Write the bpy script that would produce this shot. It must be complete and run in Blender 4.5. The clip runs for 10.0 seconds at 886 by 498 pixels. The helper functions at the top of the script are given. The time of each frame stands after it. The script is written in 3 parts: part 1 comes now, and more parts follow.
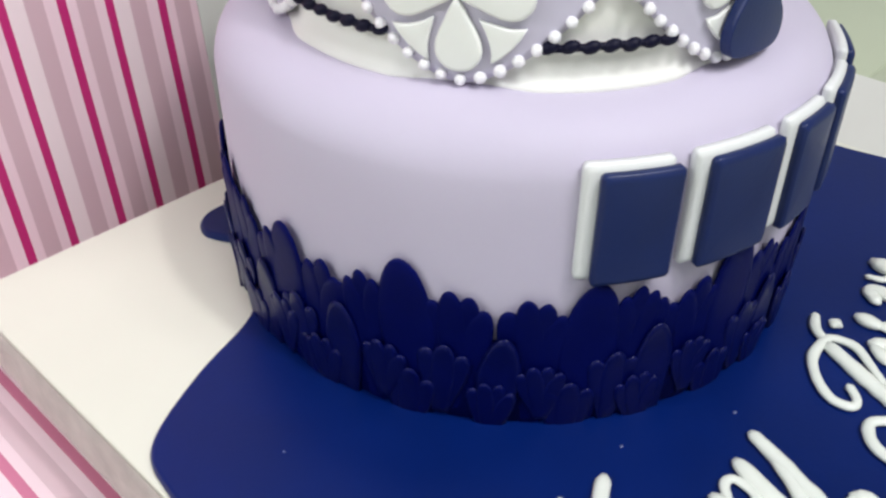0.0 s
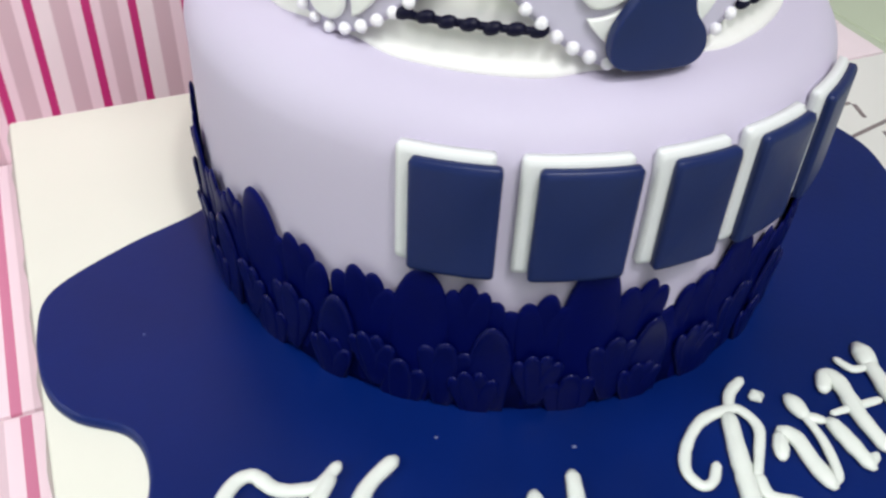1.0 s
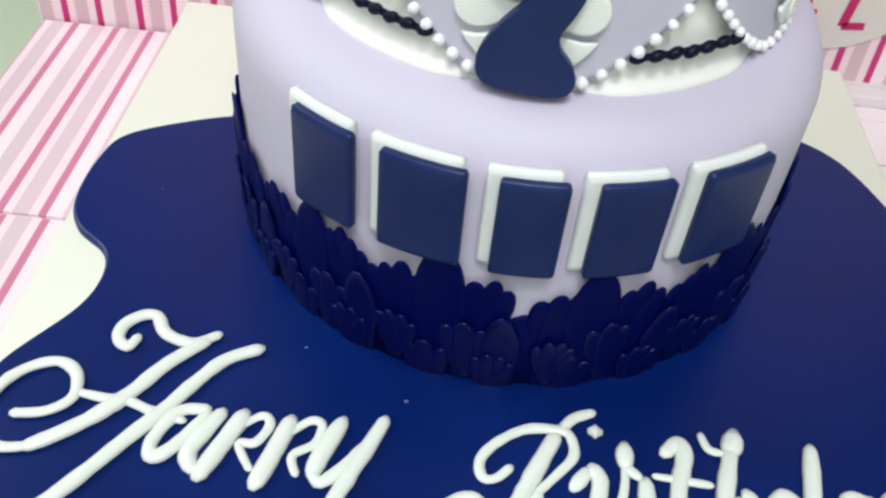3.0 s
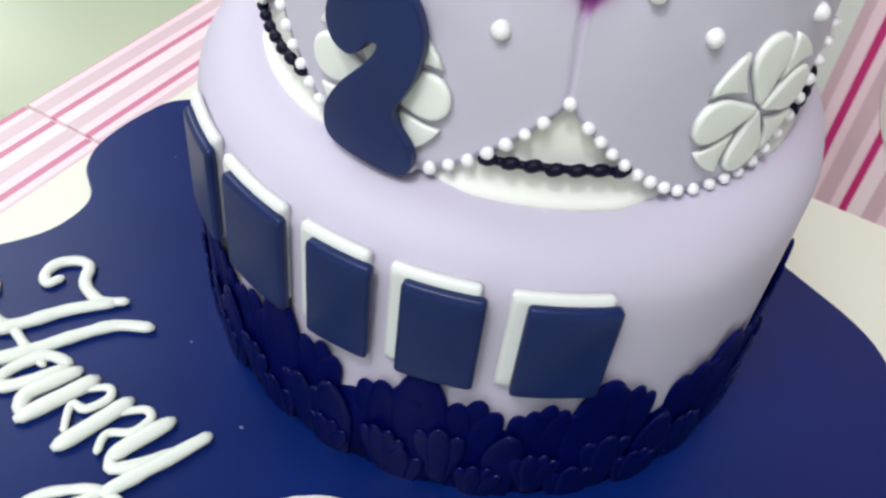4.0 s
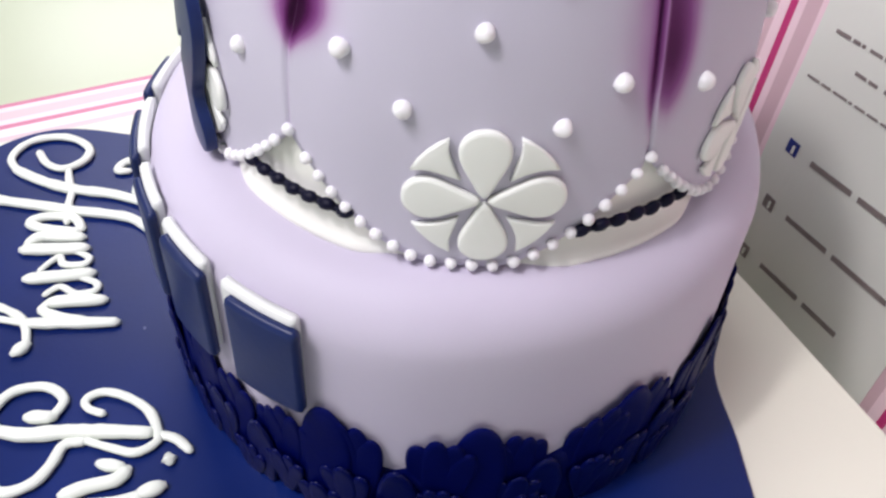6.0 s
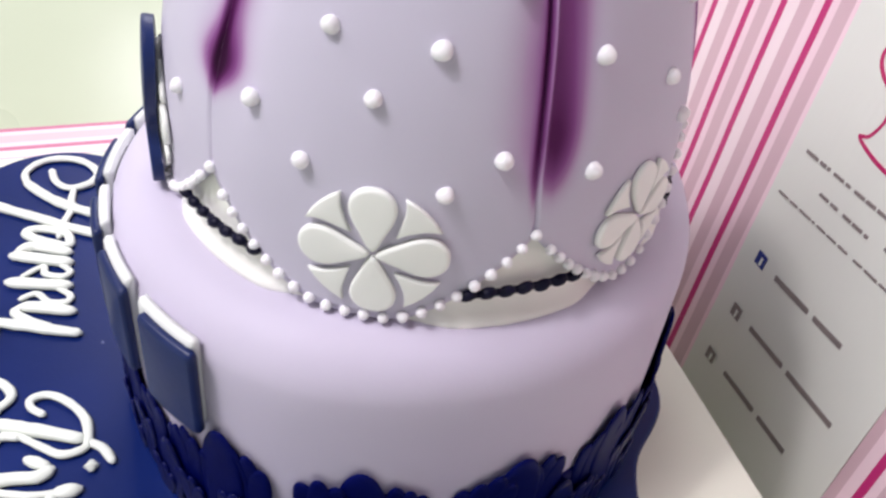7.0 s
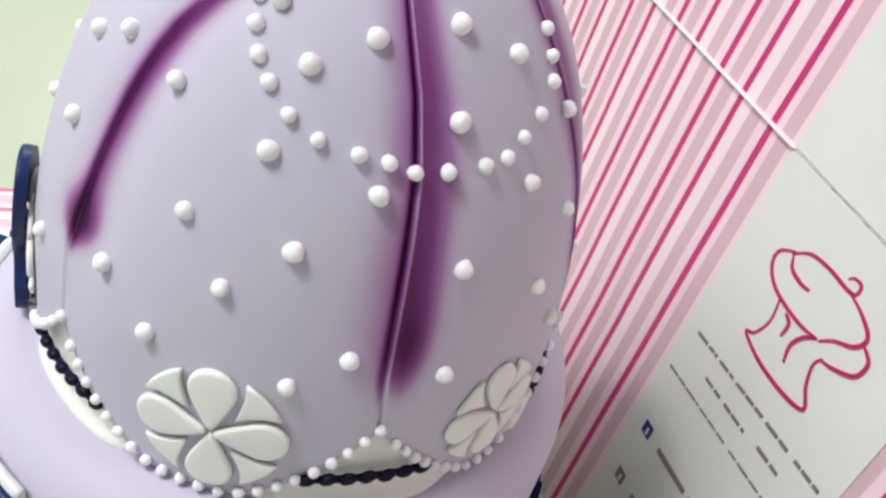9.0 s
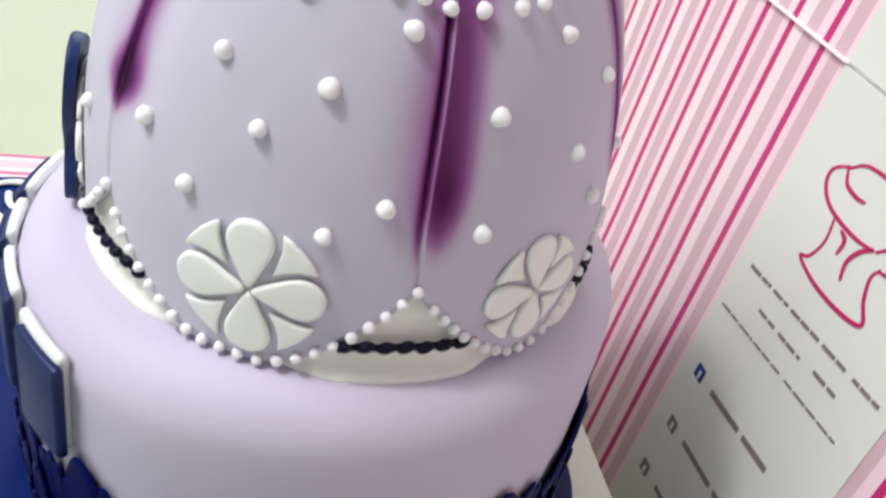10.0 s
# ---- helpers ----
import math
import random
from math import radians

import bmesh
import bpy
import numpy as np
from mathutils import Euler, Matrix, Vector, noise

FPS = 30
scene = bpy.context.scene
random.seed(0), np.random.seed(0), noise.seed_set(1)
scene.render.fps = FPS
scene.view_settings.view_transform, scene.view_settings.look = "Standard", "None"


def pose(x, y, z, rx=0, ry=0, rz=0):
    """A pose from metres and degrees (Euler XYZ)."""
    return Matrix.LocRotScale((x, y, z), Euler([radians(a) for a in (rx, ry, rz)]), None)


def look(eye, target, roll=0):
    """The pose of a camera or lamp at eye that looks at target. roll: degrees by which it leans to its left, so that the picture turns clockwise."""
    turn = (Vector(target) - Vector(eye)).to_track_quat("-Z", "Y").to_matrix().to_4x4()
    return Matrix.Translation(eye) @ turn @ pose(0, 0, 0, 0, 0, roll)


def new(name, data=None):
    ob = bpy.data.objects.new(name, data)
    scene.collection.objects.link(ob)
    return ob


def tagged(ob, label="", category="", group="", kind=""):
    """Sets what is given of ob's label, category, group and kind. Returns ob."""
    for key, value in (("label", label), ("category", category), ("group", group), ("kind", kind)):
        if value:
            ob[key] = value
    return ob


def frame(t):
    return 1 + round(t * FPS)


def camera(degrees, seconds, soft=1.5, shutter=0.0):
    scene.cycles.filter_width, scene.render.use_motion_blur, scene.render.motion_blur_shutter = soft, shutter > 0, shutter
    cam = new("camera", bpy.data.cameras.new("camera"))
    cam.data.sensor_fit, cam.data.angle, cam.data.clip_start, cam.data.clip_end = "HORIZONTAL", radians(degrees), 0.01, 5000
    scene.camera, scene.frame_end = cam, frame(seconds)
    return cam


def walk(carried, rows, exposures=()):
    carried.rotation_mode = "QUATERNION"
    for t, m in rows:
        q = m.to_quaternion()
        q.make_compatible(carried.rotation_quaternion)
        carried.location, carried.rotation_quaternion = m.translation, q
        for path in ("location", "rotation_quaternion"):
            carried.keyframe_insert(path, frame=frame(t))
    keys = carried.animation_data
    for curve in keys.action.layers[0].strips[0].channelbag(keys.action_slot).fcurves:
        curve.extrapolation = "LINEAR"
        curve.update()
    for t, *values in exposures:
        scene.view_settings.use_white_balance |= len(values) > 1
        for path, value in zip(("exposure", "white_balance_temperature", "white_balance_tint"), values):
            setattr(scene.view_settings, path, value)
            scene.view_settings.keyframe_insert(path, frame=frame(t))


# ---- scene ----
from mathutils.geometry import tessellate_polygon

cam = camera(51.82, 10.0, soft=2.4, shutter=0.3)
# seconds, eye in metres, turn in degrees
ROWS = [
    (0.0, -0.2359, -0.1883, 0.2104, 54.10, -0.19, -46.36),
    (0.5, -0.1907, -0.2142, 0.2122, 51.12, -2.39, -35.95),
    (1.0, -0.1345, -0.2479, 0.2167, 49.29, -2.32, -23.02),
    (1.5, -0.1020, -0.2830, 0.2226, 49.21, -0.93, -15.03),
    (2.0, -0.0806, -0.2982, 0.2340, 47.33, -0.40, -10.40),
    (2.2, -0.0673, -0.2974, 0.2354, 46.63, -1.57, -7.30),
    (3.3, 0.0077, -0.2846, 0.2491, 45.19, -4.09, 10.08),
    (3.5, 0.0301, -0.2731, 0.2499, 45.21, -4.18, 14.35),
    (4.0, 0.0911, -0.2383, 0.2546, 44.93, -5.39, 30.46),
    (4.5, 0.1347, -0.2016, 0.2609, 43.71, -3.68, 44.82),
    (5.0, 0.1661, -0.1691, 0.2628, 44.24, -1.71, 51.72),
    (5.5, 0.1915, -0.1446, 0.2689, 43.19, -2.07, 58.88),
    (5.7, 0.2017, -0.1330, 0.2709, 43.86, -2.13, 61.60),
    (6.8, 0.2443, -0.0913, 0.2857, 48.00, -5.46, 72.49),
    (7.0, 0.2467, -0.0824, 0.2845, 49.21, -5.71, 73.69),
    (7.5, 0.2448, -0.0662, 0.2966, 50.66, -8.31, 74.83),
    (8.0, 0.2358, -0.0583, 0.3039, 51.96, -11.27, 74.82),
    (8.5, 0.2315, -0.0572, 0.3123, 51.88, -12.81, 75.25),
    (9.0, 0.2305, -0.0552, 0.3131, 52.76, -13.07, 76.20),
    (9.5, 0.2413, -0.0429, 0.2928, 55.45, -12.06, 79.94),
    (10.0, 0.2586, -0.0484, 0.2767, 54.74, -10.97, 79.15),
]
walk(cam, [(t, pose(x, y, z, rx, ry, rz)) for t, x, y, z, rx, ry, rz in ROWS],
     exposures=[(0.0, 0.0, 6420, 13), (1.0, 0.02, 6380, 12), (2.2, 0.02, 6350, 8), (3.5, 0.05, 6330, 6), (4.2, 0.05, 6350, 11), (5.5, 0.17, 6400, 18), (7.0, 0.3, 6450, 20), (8.5, 0.2, 6430, 11), (9.5, 0.2, 6430, 11), (10.0, 0.32, 6430, 12)])

# ---- light ----
world = bpy.data.worlds.new("world")
world.use_nodes = True
world.node_tree.nodes["Background"].inputs["Color"].default_value = (0.9, 0.95, 1.0, 1)
world.node_tree.nodes["Background"].inputs["Strength"].default_value = 0.3
scene.world = world


def area_lamp(name, place, target, size, power, colour):
    data = bpy.data.lights.new(name, "AREA")
    data.shape, data.size, data.energy, data.color = "SQUARE", size, power, colour
    ob = new(name, data)
    ob.matrix_world = look(place, target)
    return ob


area_lamp("ceiling_lamp", (-0.06, -1.10, 1.85), (0, 0, 0), 1.2, 33, (0.97, 0.98, 1.0))
area_lamp("ceiling_spot", (0.05, -0.98, 1.9), (0, 0, 0), 0.12, 12, (1.0, 0.98, 0.96))
area_lamp("window_light", (-2.05, 0.45, 1.40), (0, 0, 0.05), 1.3, 33, (0.96, 0.99, 0.99))

# ---- materials ----


def shader(name, colour, rough=0.5, vary=0.08, scale=60, fine=900, bump=0.05, coat=0.0, sub=0.0, spec=0.5):
    """A surface with broad mottling, fine grain and a little relief."""
    m = bpy.data.materials.new(name)
    m.use_nodes = True
    nt = m.node_tree
    b = nt.nodes["Principled BSDF"]
    tc = nt.nodes.new("ShaderNodeTexCoord")
    n1, n2 = nt.nodes.new("ShaderNodeTexNoise"), nt.nodes.new("ShaderNodeTexNoise")
    n1.inputs["Scale"].default_value, n2.inputs["Scale"].default_value = scale, fine
    n1.inputs["Detail"].default_value = 4
    for n in (n1, n2):
        nt.links.new(tc.outputs["Object"], n.inputs["Vector"])
    ramp = nt.nodes.new("ShaderNodeMapRange")
    ramp.inputs["To Min"].default_value, ramp.inputs["To Max"].default_value = 1 - vary, 1 + vary
    nt.links.new(n1.outputs["Fac"], ramp.inputs["Value"])
    mul = nt.nodes.new("ShaderNodeVectorMath")
    mul.operation = "SCALE"
    mul.inputs[0].default_value = colour
    nt.links.new(ramp.outputs["Result"], mul.inputs["Scale"])
    nt.links.new(mul.outputs["Vector"], b.inputs["Base Color"])
    rr = nt.nodes.new("ShaderNodeMapRange")
    rr.inputs["To Min"].default_value, rr.inputs["To Max"].default_value = max(0, rough - 0.08), min(1, rough + 0.08)
    nt.links.new(n1.outputs["Fac"], rr.inputs["Value"])
    nt.links.new(rr.outputs["Result"], b.inputs["Roughness"])
    bp = nt.nodes.new("ShaderNodeBump")
    bp.inputs["Strength"].default_value, bp.inputs["Distance"].default_value = bump, 0.0006
    nt.links.new(n2.outputs["Fac"], bp.inputs["Height"])
    nt.links.new(bp.outputs["Normal"], b.inputs["Normal"])
    b.inputs["Coat Weight"].default_value, b.inputs["Coat Roughness"].default_value = coat, 0.25
    b.inputs["Specular IOR Level"].default_value = spec
    b.inputs["Subsurface Weight"].default_value, b.inputs["Subsurface Scale"].default_value = sub, 0.004
    b.inputs["Subsurface Radius"].default_value = (1, 0.9, 0.9)
    return m


def tinted(m, attribute, colours):
    """Sprayed food colour, with a highlight left along the ridges: the paint mask held in the mesh blends the base
    towards other colours.
    """
    nt = m.node_tree
    b = nt.nodes["Principled BSDF"]
    old = b.inputs["Base Color"].links[0].from_socket
    at = nt.nodes.new("ShaderNodeAttribute")
    at.attribute_name = attribute
    ramp = nt.nodes.new("ShaderNodeValToRGB")
    ramp.color_ramp.elements[0].position, ramp.color_ramp.elements[0].color = 0.0, (*colours[0], 1)
    ramp.color_ramp.elements[1].position, ramp.color_ramp.elements[1].color = 1.0, (*colours[-1], 1)
    for i, c in enumerate(colours[1:-1]):
        ramp.color_ramp.elements.new((i + 1) / (len(colours) - 1)).color = (*c, 1)
    mix = nt.nodes.new("ShaderNodeMix")
    mix.data_type = "RGBA"
    gain = nt.nodes.new("ShaderNodeMath")
    gain.operation, gain.inputs[1].default_value, gain.use_clamp = "MULTIPLY", 3.0, True
    nt.links.new(at.outputs["Fac"], ramp.inputs["Fac"])
    nt.links.new(at.outputs["Fac"], gain.inputs[0])
    nt.links.new(gain.outputs["Value"], mix.inputs["Factor"])
    nt.links.new(old, mix.inputs["A"])
    nt.links.new(ramp.outputs["Color"], mix.inputs["B"])
    nt.links.new(mix.outputs["Result"], b.inputs["Base Color"])
    return m


MAGENTA, MAUVE, PINK, WHITE = (0.56, 0.024, 0.180), (0.69, 0.475, 0.53), (0.92, 0.69, 0.755), (0.93, 0.77, 0.80)
# widths in mm, from the middle of a dark line
BANDS = [(1.9, MAGENTA), (7.3, WHITE), (7.6, MAUVE), (5.3, PINK), (4.0, MAGENTA), (4.2, PINK), (7.6, MAUVE), (4.6, PINK), (2.0, MAGENTA)]
PERIOD = sum(w for w, _ in BANDS) / 1000


def striped(name, start, glare_mix=0.0):
    """Printed card: stripes that run along the sheet, over the sheet's own x, with optional glare blended into their
    colours.
    """
    m = shader(name, (0.8, 0.7, 0.7), 0.42, 0.03, 25, 500, 0.05)
    nt = m.node_tree
    b = nt.nodes["Principled BSDF"]
    tc, sep = nt.nodes.new("ShaderNodeTexCoord"), nt.nodes.new("ShaderNodeSeparateXYZ")
    nt.links.new(tc.outputs["Object"], sep.inputs["Vector"])
    sub, mod = nt.nodes.new("ShaderNodeMath"), nt.nodes.new("ShaderNodeMath")
    sub.operation, sub.inputs[1].default_value = "SUBTRACT", start - 20 * PERIOD
    mod.operation, mod.inputs[1].default_value = "MODULO", PERIOD
    div = nt.nodes.new("ShaderNodeMath")
    div.operation, div.inputs[1].default_value = "DIVIDE", PERIOD
    nt.links.new(sep.outputs["X"], sub.inputs[0])
    nt.links.new(sub.outputs["Value"], mod.inputs[0])
    nt.links.new(mod.outputs["Value"], div.inputs[0])
    ramp = nt.nodes.new("ShaderNodeValToRGB")
    ramp.color_ramp.interpolation = "CONSTANT"
    at = 0.0
    for i, (w, c) in enumerate(BANDS):
        e = ramp.color_ramp.elements[0] if i == 0 else ramp.color_ramp.elements[1] if i == 1 else ramp.color_ramp.elements.new(at)
        e.position, e.color = at, (*(v + (0.86 - v) * glare_mix for v in c), 1)
        at += w / 1000 / PERIOD
    nt.links.new(div.outputs["Value"], ramp.inputs["Fac"])
    mix = nt.nodes.new("ShaderNodeMix")
    mix.data_type, mix.blend_type = "RGBA", "MULTIPLY"
    mix.inputs["Factor"].default_value = 1
    tone = nt.nodes.new("ShaderNodeTexNoise")
    tone.inputs["Scale"].default_value = 14
    mr = nt.nodes.new("ShaderNodeMapRange")
    mr.inputs["To Min"].default_value, mr.inputs["To Max"].default_value = 0.93, 1.05
    nt.links.new(tc.outputs["Object"], tone.inputs["Vector"])
    nt.links.new(tone.outputs["Fac"], mr.inputs["Value"])
    nt.links.new(ramp.outputs["Color"], mix.inputs["A"])
    nt.links.new(mr.outputs["Result"], mix.inputs["B"])
    nt.links.new(mix.outputs["Result"], b.inputs["Base Color"])
    return m


lavender = shader("lavender_fondant", (0.594, 0.549, 0.670), 0.55, 0.05, 14, 700, 0.04, sub=0.12, spec=0.25)
lavender_dome = tinted(shader("lavender_airbrushed_fondant", (0.592, 0.563, 0.672), 0.5, 0.04, 20, 700, 0.04, sub=0.1, spec=0.2),
                       "airbrush", [(0.59, 0.53, 0.67), (0.42, 0.235, 0.44), (0.215, 0.055, 0.22), (0.085, 0.004, 0.08), (0.035, 0.0, 0.032)])
cream = shader("cream_fondant", (0.90, 0.90, 0.84), 0.5, 0.05, 80, 600, 0.08, sub=0.1)
petal_white = shader("white_petal_fondant", (0.90, 0.92, 0.86), 0.42, 0.03, 90, 800, 0.04, sub=0.15)
pearl_white = shader("pearl_sugar", (0.93, 0.91, 0.93), 0.35, 0.03, 90, 900, 0.03, coat=0.15, sub=0.3)
navy = shader("navy_fondant", (0.0002, 0.0022, 0.070), 0.46, 0.35, 40, 500, 0.1, spec=0.08)
navy_sheet = shader("navy_sheet_icing", (0.0002, 0.0120, 0.114), 0.36, 0.4, 14, 500, 0.08, spec=0.27)
navy_tip = shader("glossy_navy_fondant", (0.0002, 0.0022, 0.066), 0.36, 0.3, 60, 500, 0.1, spec=0.2)
navy_face = shader("navy_plate_fondant", (0.004, 0.016, 0.095), 0.42, 0.25, 60, 600, 0.08, spec=0.4)
white_back = shader("white_plate_fondant", (0.80, 0.82, 0.80), 0.4, 0.03, 90, 700, 0.04)
black_rope = shader("black_rope_icing", (0.002, 0.002, 0.018), 0.5, 0.2, 200, 900, 0.1, spec=0.2)
fleck = shader("sugar_fleck", (0.10, 0.12, 0.25), 0.5, 0.1, 200, 900, 0.05)
icing = shader("white_piped_icing", (0.80, 0.84, 0.76), 0.35, 0.04, 200, 900, 0.08, sub=0.1)
board_white = shader("cream_board_paper", (0.80, 0.805, 0.69), 0.5, 0.03, 18, 400, 0.05)
# paper of the board's side, with its shade put in as a darker colour
shaded_side = shader("shaded_board_edge_paper", (0.55, 0.50, 0.46), 0.6, 0.3, 90, 260, 0.8)
wall_card = striped("striped_box_card", -0.150)
# flap stripes are blended towards white: glare on glossy card, put into the colours
floor_card = striped("striped_flap_card", -0.2085, 0.22)
front_card = striped("striped_front_card", -0.2055, 0.22)
card_white = shader("white_printed_card", (0.76, 0.78, 0.72), 0.4, 0.03, 14, 500, 0.05)
badge_card = shader("beige_badge_card", (0.74, 0.66, 0.62), 0.45, 0.04, 20, 500, 0.05)
card_edge = shader("pale_fold_card", (0.84, 0.74, 0.76), 0.5, 0.04, 40, 500, 0.1)
ink_pink = shader("magenta_ink", (0.50, 0.008, 0.12), 0.4, 0.08, 60, 600, 0.03)
ink_grey = shader("grey_ink", (0.22, 0.185, 0.18), 0.45, 0.2, 150, 600, 0.03)
ink_blue = shader("blue_ink", (0.012, 0.03, 0.22), 0.4, 0.1, 60, 600, 0.03)
tile_mat = shader("pale_green_tile", (0.55, 0.61, 0.45), 0.3, 0.05, 6, 300, 0.03)
grout_mat = shader("grey_grout", (0.52, 0.58, 0.42), 0.8, 0.15, 60, 400, 0.2)
# unseen ceiling, kept dark so that the navy icing reflects less
ceiling_grey = shader("grey_unseen_ceiling", (0.20, 0.21, 0.22), 0.8, 0.05, 4, 200, 0.1)
plaster = shader("pale_plaster", (0.68, 0.69, 0.68), 0.8, 0.05, 4, 200, 0.1)

# ---- mesh helpers ----


def part(name, bm, material, parent, label="", smooth=True):
    me = bpy.data.meshes.new(name)
    bm.to_mesh(me)
    bm.free()
    me.materials.append(material)
    if smooth:
        me.polygons.foreach_set("use_smooth", [True] * len(me.polygons))
    ob = new(name, me)
    ob.parent = parent
    if label:
        ob["label"] = label
    return ob


def again(source, parent, m):
    """One more piece on the same mesh."""
    ob = new(source.name.split(".")[0], source.data)
    ob.parent = parent
    ob.matrix_local = m
    return ob


def thing(name, label, category, kind="", at=(0, 0, 0)):
    ob = new(name)
    ob.location = at
    ob.empty_display_size = 0.02
    return tagged(ob, label, category, kind=kind)


def box_bm(x0, x1, y0, y1, z0, z1, bevel=0.0):
    bm = bmesh.new()
    bmesh.ops.create_cube(bm, size=1)
    for v in bm.verts:
        v.co = ((x0 + x1) / 2 + v.co.x * (x1 - x0), (y0 + y1) / 2 + v.co.y * (y1 - y0), (z0 + z1) / 2 + v.co.z * (z1 - z0))
    if bevel:
        bmesh.ops.bevel(bm, geom=bm.edges[:], offset=bevel, segments=2, profile=0.5, affect="EDGES")
    return bm


def lathe_bm(profile, steps, shape=None):
    """A body turned about z; shape(angle, r, z) may move each ring point."""
    bm = bmesh.new()
    rings = []
    for r, z in profile:
        ring = []
        for i in range(steps):
            a = 2 * math.pi * i / steps
            rr, zz = shape(a, r, z) if shape else (r, z)
            ring.append(bm.verts.new((rr * math.cos(a), rr * math.sin(a), zz)))
        rings.append(ring)
    for lo, hi in zip(rings, rings[1:]):
        for i in range(steps):
            j = (i + 1) % steps
            bm.faces.new((lo[i], lo[j], hi[j], hi[i]))
    bm.faces.new(rings[-1])
    bm.faces.new(rings[0][::-1])
    return bm


def smooth_loop(points, steps=8, closed=True):
    """Points along a Catmull-Rom curve."""
    p = [Vector(q) for q in points]
    n, out = len(p), []
    for i in range(n if closed else n - 1):
        a, b, c, d = (p[(i + k) % n] if closed else p[min(max(i + k, 0), n - 1)] for k in (-1, 0, 1, 2))
        for s in range(steps):
            t = s / steps
            out.append(0.5 * (2 * b + (c - a) * t + (2 * a - 5 * b + 4 * c - d) * t * t + (3 * b - a - 3 * c + d) * t ** 3))
    if not closed:
        out.append(p[-1])
    return out


def pillow_bm(outline, thick, rim=0.35, inset=0.18, warp=None):
    """A flat piece with a soft domed top, cut along an outline in x and y; warp(x, y, h) lays it on a curved body."""
    bm = bmesh.new()
    pts = [Vector((p[0], p[1])) for p in outline]
    c = sum(pts, Vector((0, 0))) / len(pts)
    lay = warp or (lambda x, y, h: (x, y, h))
    levels = [(0.0, 0.0), (0.0, rim), (inset * 0.35, 0.75), (inset, 0.95), (inset * 2.4, 1.0), (0.8, 1.0)]
    rings = []
    for k, h in levels:
        rings.append([bm.verts.new(lay(*(p + (c - p) * k), h * thick)) for p in pts])
    n = len(pts)
    for lo, hi in zip(rings, rings[1:]):
        for i in range(n):
            bm.faces.new((lo[i], lo[(i + 1) % n], hi[(i + 1) % n], hi[i]))
    mid = bm.verts.new(lay(c.x, c.y, thick))
    for i in range(n):
        bm.faces.new((rings[-1][i], rings[-1][(i + 1) % n], mid))
    bm.faces.new(rings[0][::-1])
    bmesh.ops.recalc_face_normals(bm, faces=bm.faces[:])
    return bm


def tube_bm(points, radii, flat=1.0, sides=8, bm=None):
    """A round stroke through points, with a radius at each; rounded ends."""
    bm = bm or bmesh.new()
    rings = []
    n = len(points)
    pts = [Vector(p) for p in points]
    ends = []
    for i, p in enumerate(pts):
        d = (pts[min(i + 1, n - 1)] - pts[max(i - 1, 0)]).normalized()
        side = d.cross(Vector((0, 0, 1)))
        side = side.normalized() if side.length > 1e-6 else Vector((1, 0, 0))
        up = side.cross(d)
        ends.append((p, d, side, up, radii[i]))

    def ring(p, side, up, r):
        return [bm.verts.new(p + side * (math.cos(2 * math.pi * k / sides) * r) + up * (math.sin(2 * math.pi * k / sides) * r * flat)) for k in range(sides)]

    p, d, s, u, r = ends[0]
    rings.append(ring(p - d * r * 0.85, s, u, r * 0.45))
    for p, d, s, u, r in ends:
        rings.append(ring(p, s, u, r))
    p, d, s, u, r = ends[-1]
    rings.append(ring(p + d * r * 0.85, s, u, r * 0.45))
    for lo, hi in zip(rings, rings[1:]):
        for k in range(sides):
            bm.faces.new((lo[k], lo[(k + 1) % sides], hi[(k + 1) % sides], hi[k]))
    bm.faces.new(rings[0][::-1])
    bm.faces.new(rings[-1])
    bmesh.ops.recalc_face_normals(bm, faces=bm.faces[:])
    return bm


# ---- setting: table, room ----
TABLE_Z = -0.078
# unseen walls, floor and ceiling, added to close the place and bounce light
room = thing("room", "unseen pale room added around the table", "room", "structure")
part("room_floor", box_bm(-2.2, 2.2, -2.2, 2.2, -0.9, -0.85), plaster, room, smooth=False)
part("ceiling", box_bm(-2.2, 2.2, -2.2, 2.2, 2.05, 2.1), ceiling_grey, room, smooth=False)
for x0, x1, y0, y1 in ((-2.25, -2.2, -2.2, 2.2), (2.2, 2.25, -2.2, 2.2), (-2.2, 2.2, 2.2, 2.25), (-2.2, 2.2, -2.25, -2.2)):
    part("wall", box_bm(x0, x1, y0, y1, -0.9, 2.1), plaster, room, smooth=False)
table = thing("tiled_counter", "counter topped with large pale green-white tiles and grey joints", "counter", "structure")
part("counter_base", box_bm(-1.57, 1.69, -0.91, 0.93, -0.85, TABLE_Z - 0.0007, 0.0003), grout_mat, table, smooth=False)
for col in range(5):
    x0 = -1.563 + 0.65 * col
    for row in range(7):
        y0 = -0.90 + 0.26 * row + (0.13 if col % 2 == 0 else 0.0) - 0.13
        lo, hi = max(y0, -0.90), min(y0 + 0.257, 0.92)
        if hi - lo > 0.02:
            part("tile", box_bm(x0 + 0.0015, x0 + 0.6485, lo, hi, TABLE_Z - 0.006, TABLE_Z, 0.0004), tile_mat, table)

# ---- cake box ----
FLOOR_Z = -0.05
box = thing("cake_box", "opened pink-striped cardboard cake box with white printed band", "cake box")
TILT = math.degrees(math.atan2(0.016, 0.22))
wall_frame = Matrix.Translation((0, 0.1665, FLOOR_Z)) @ pose(0, 0, 0, -TILT, 0, 0)
FOLD = 0.2195


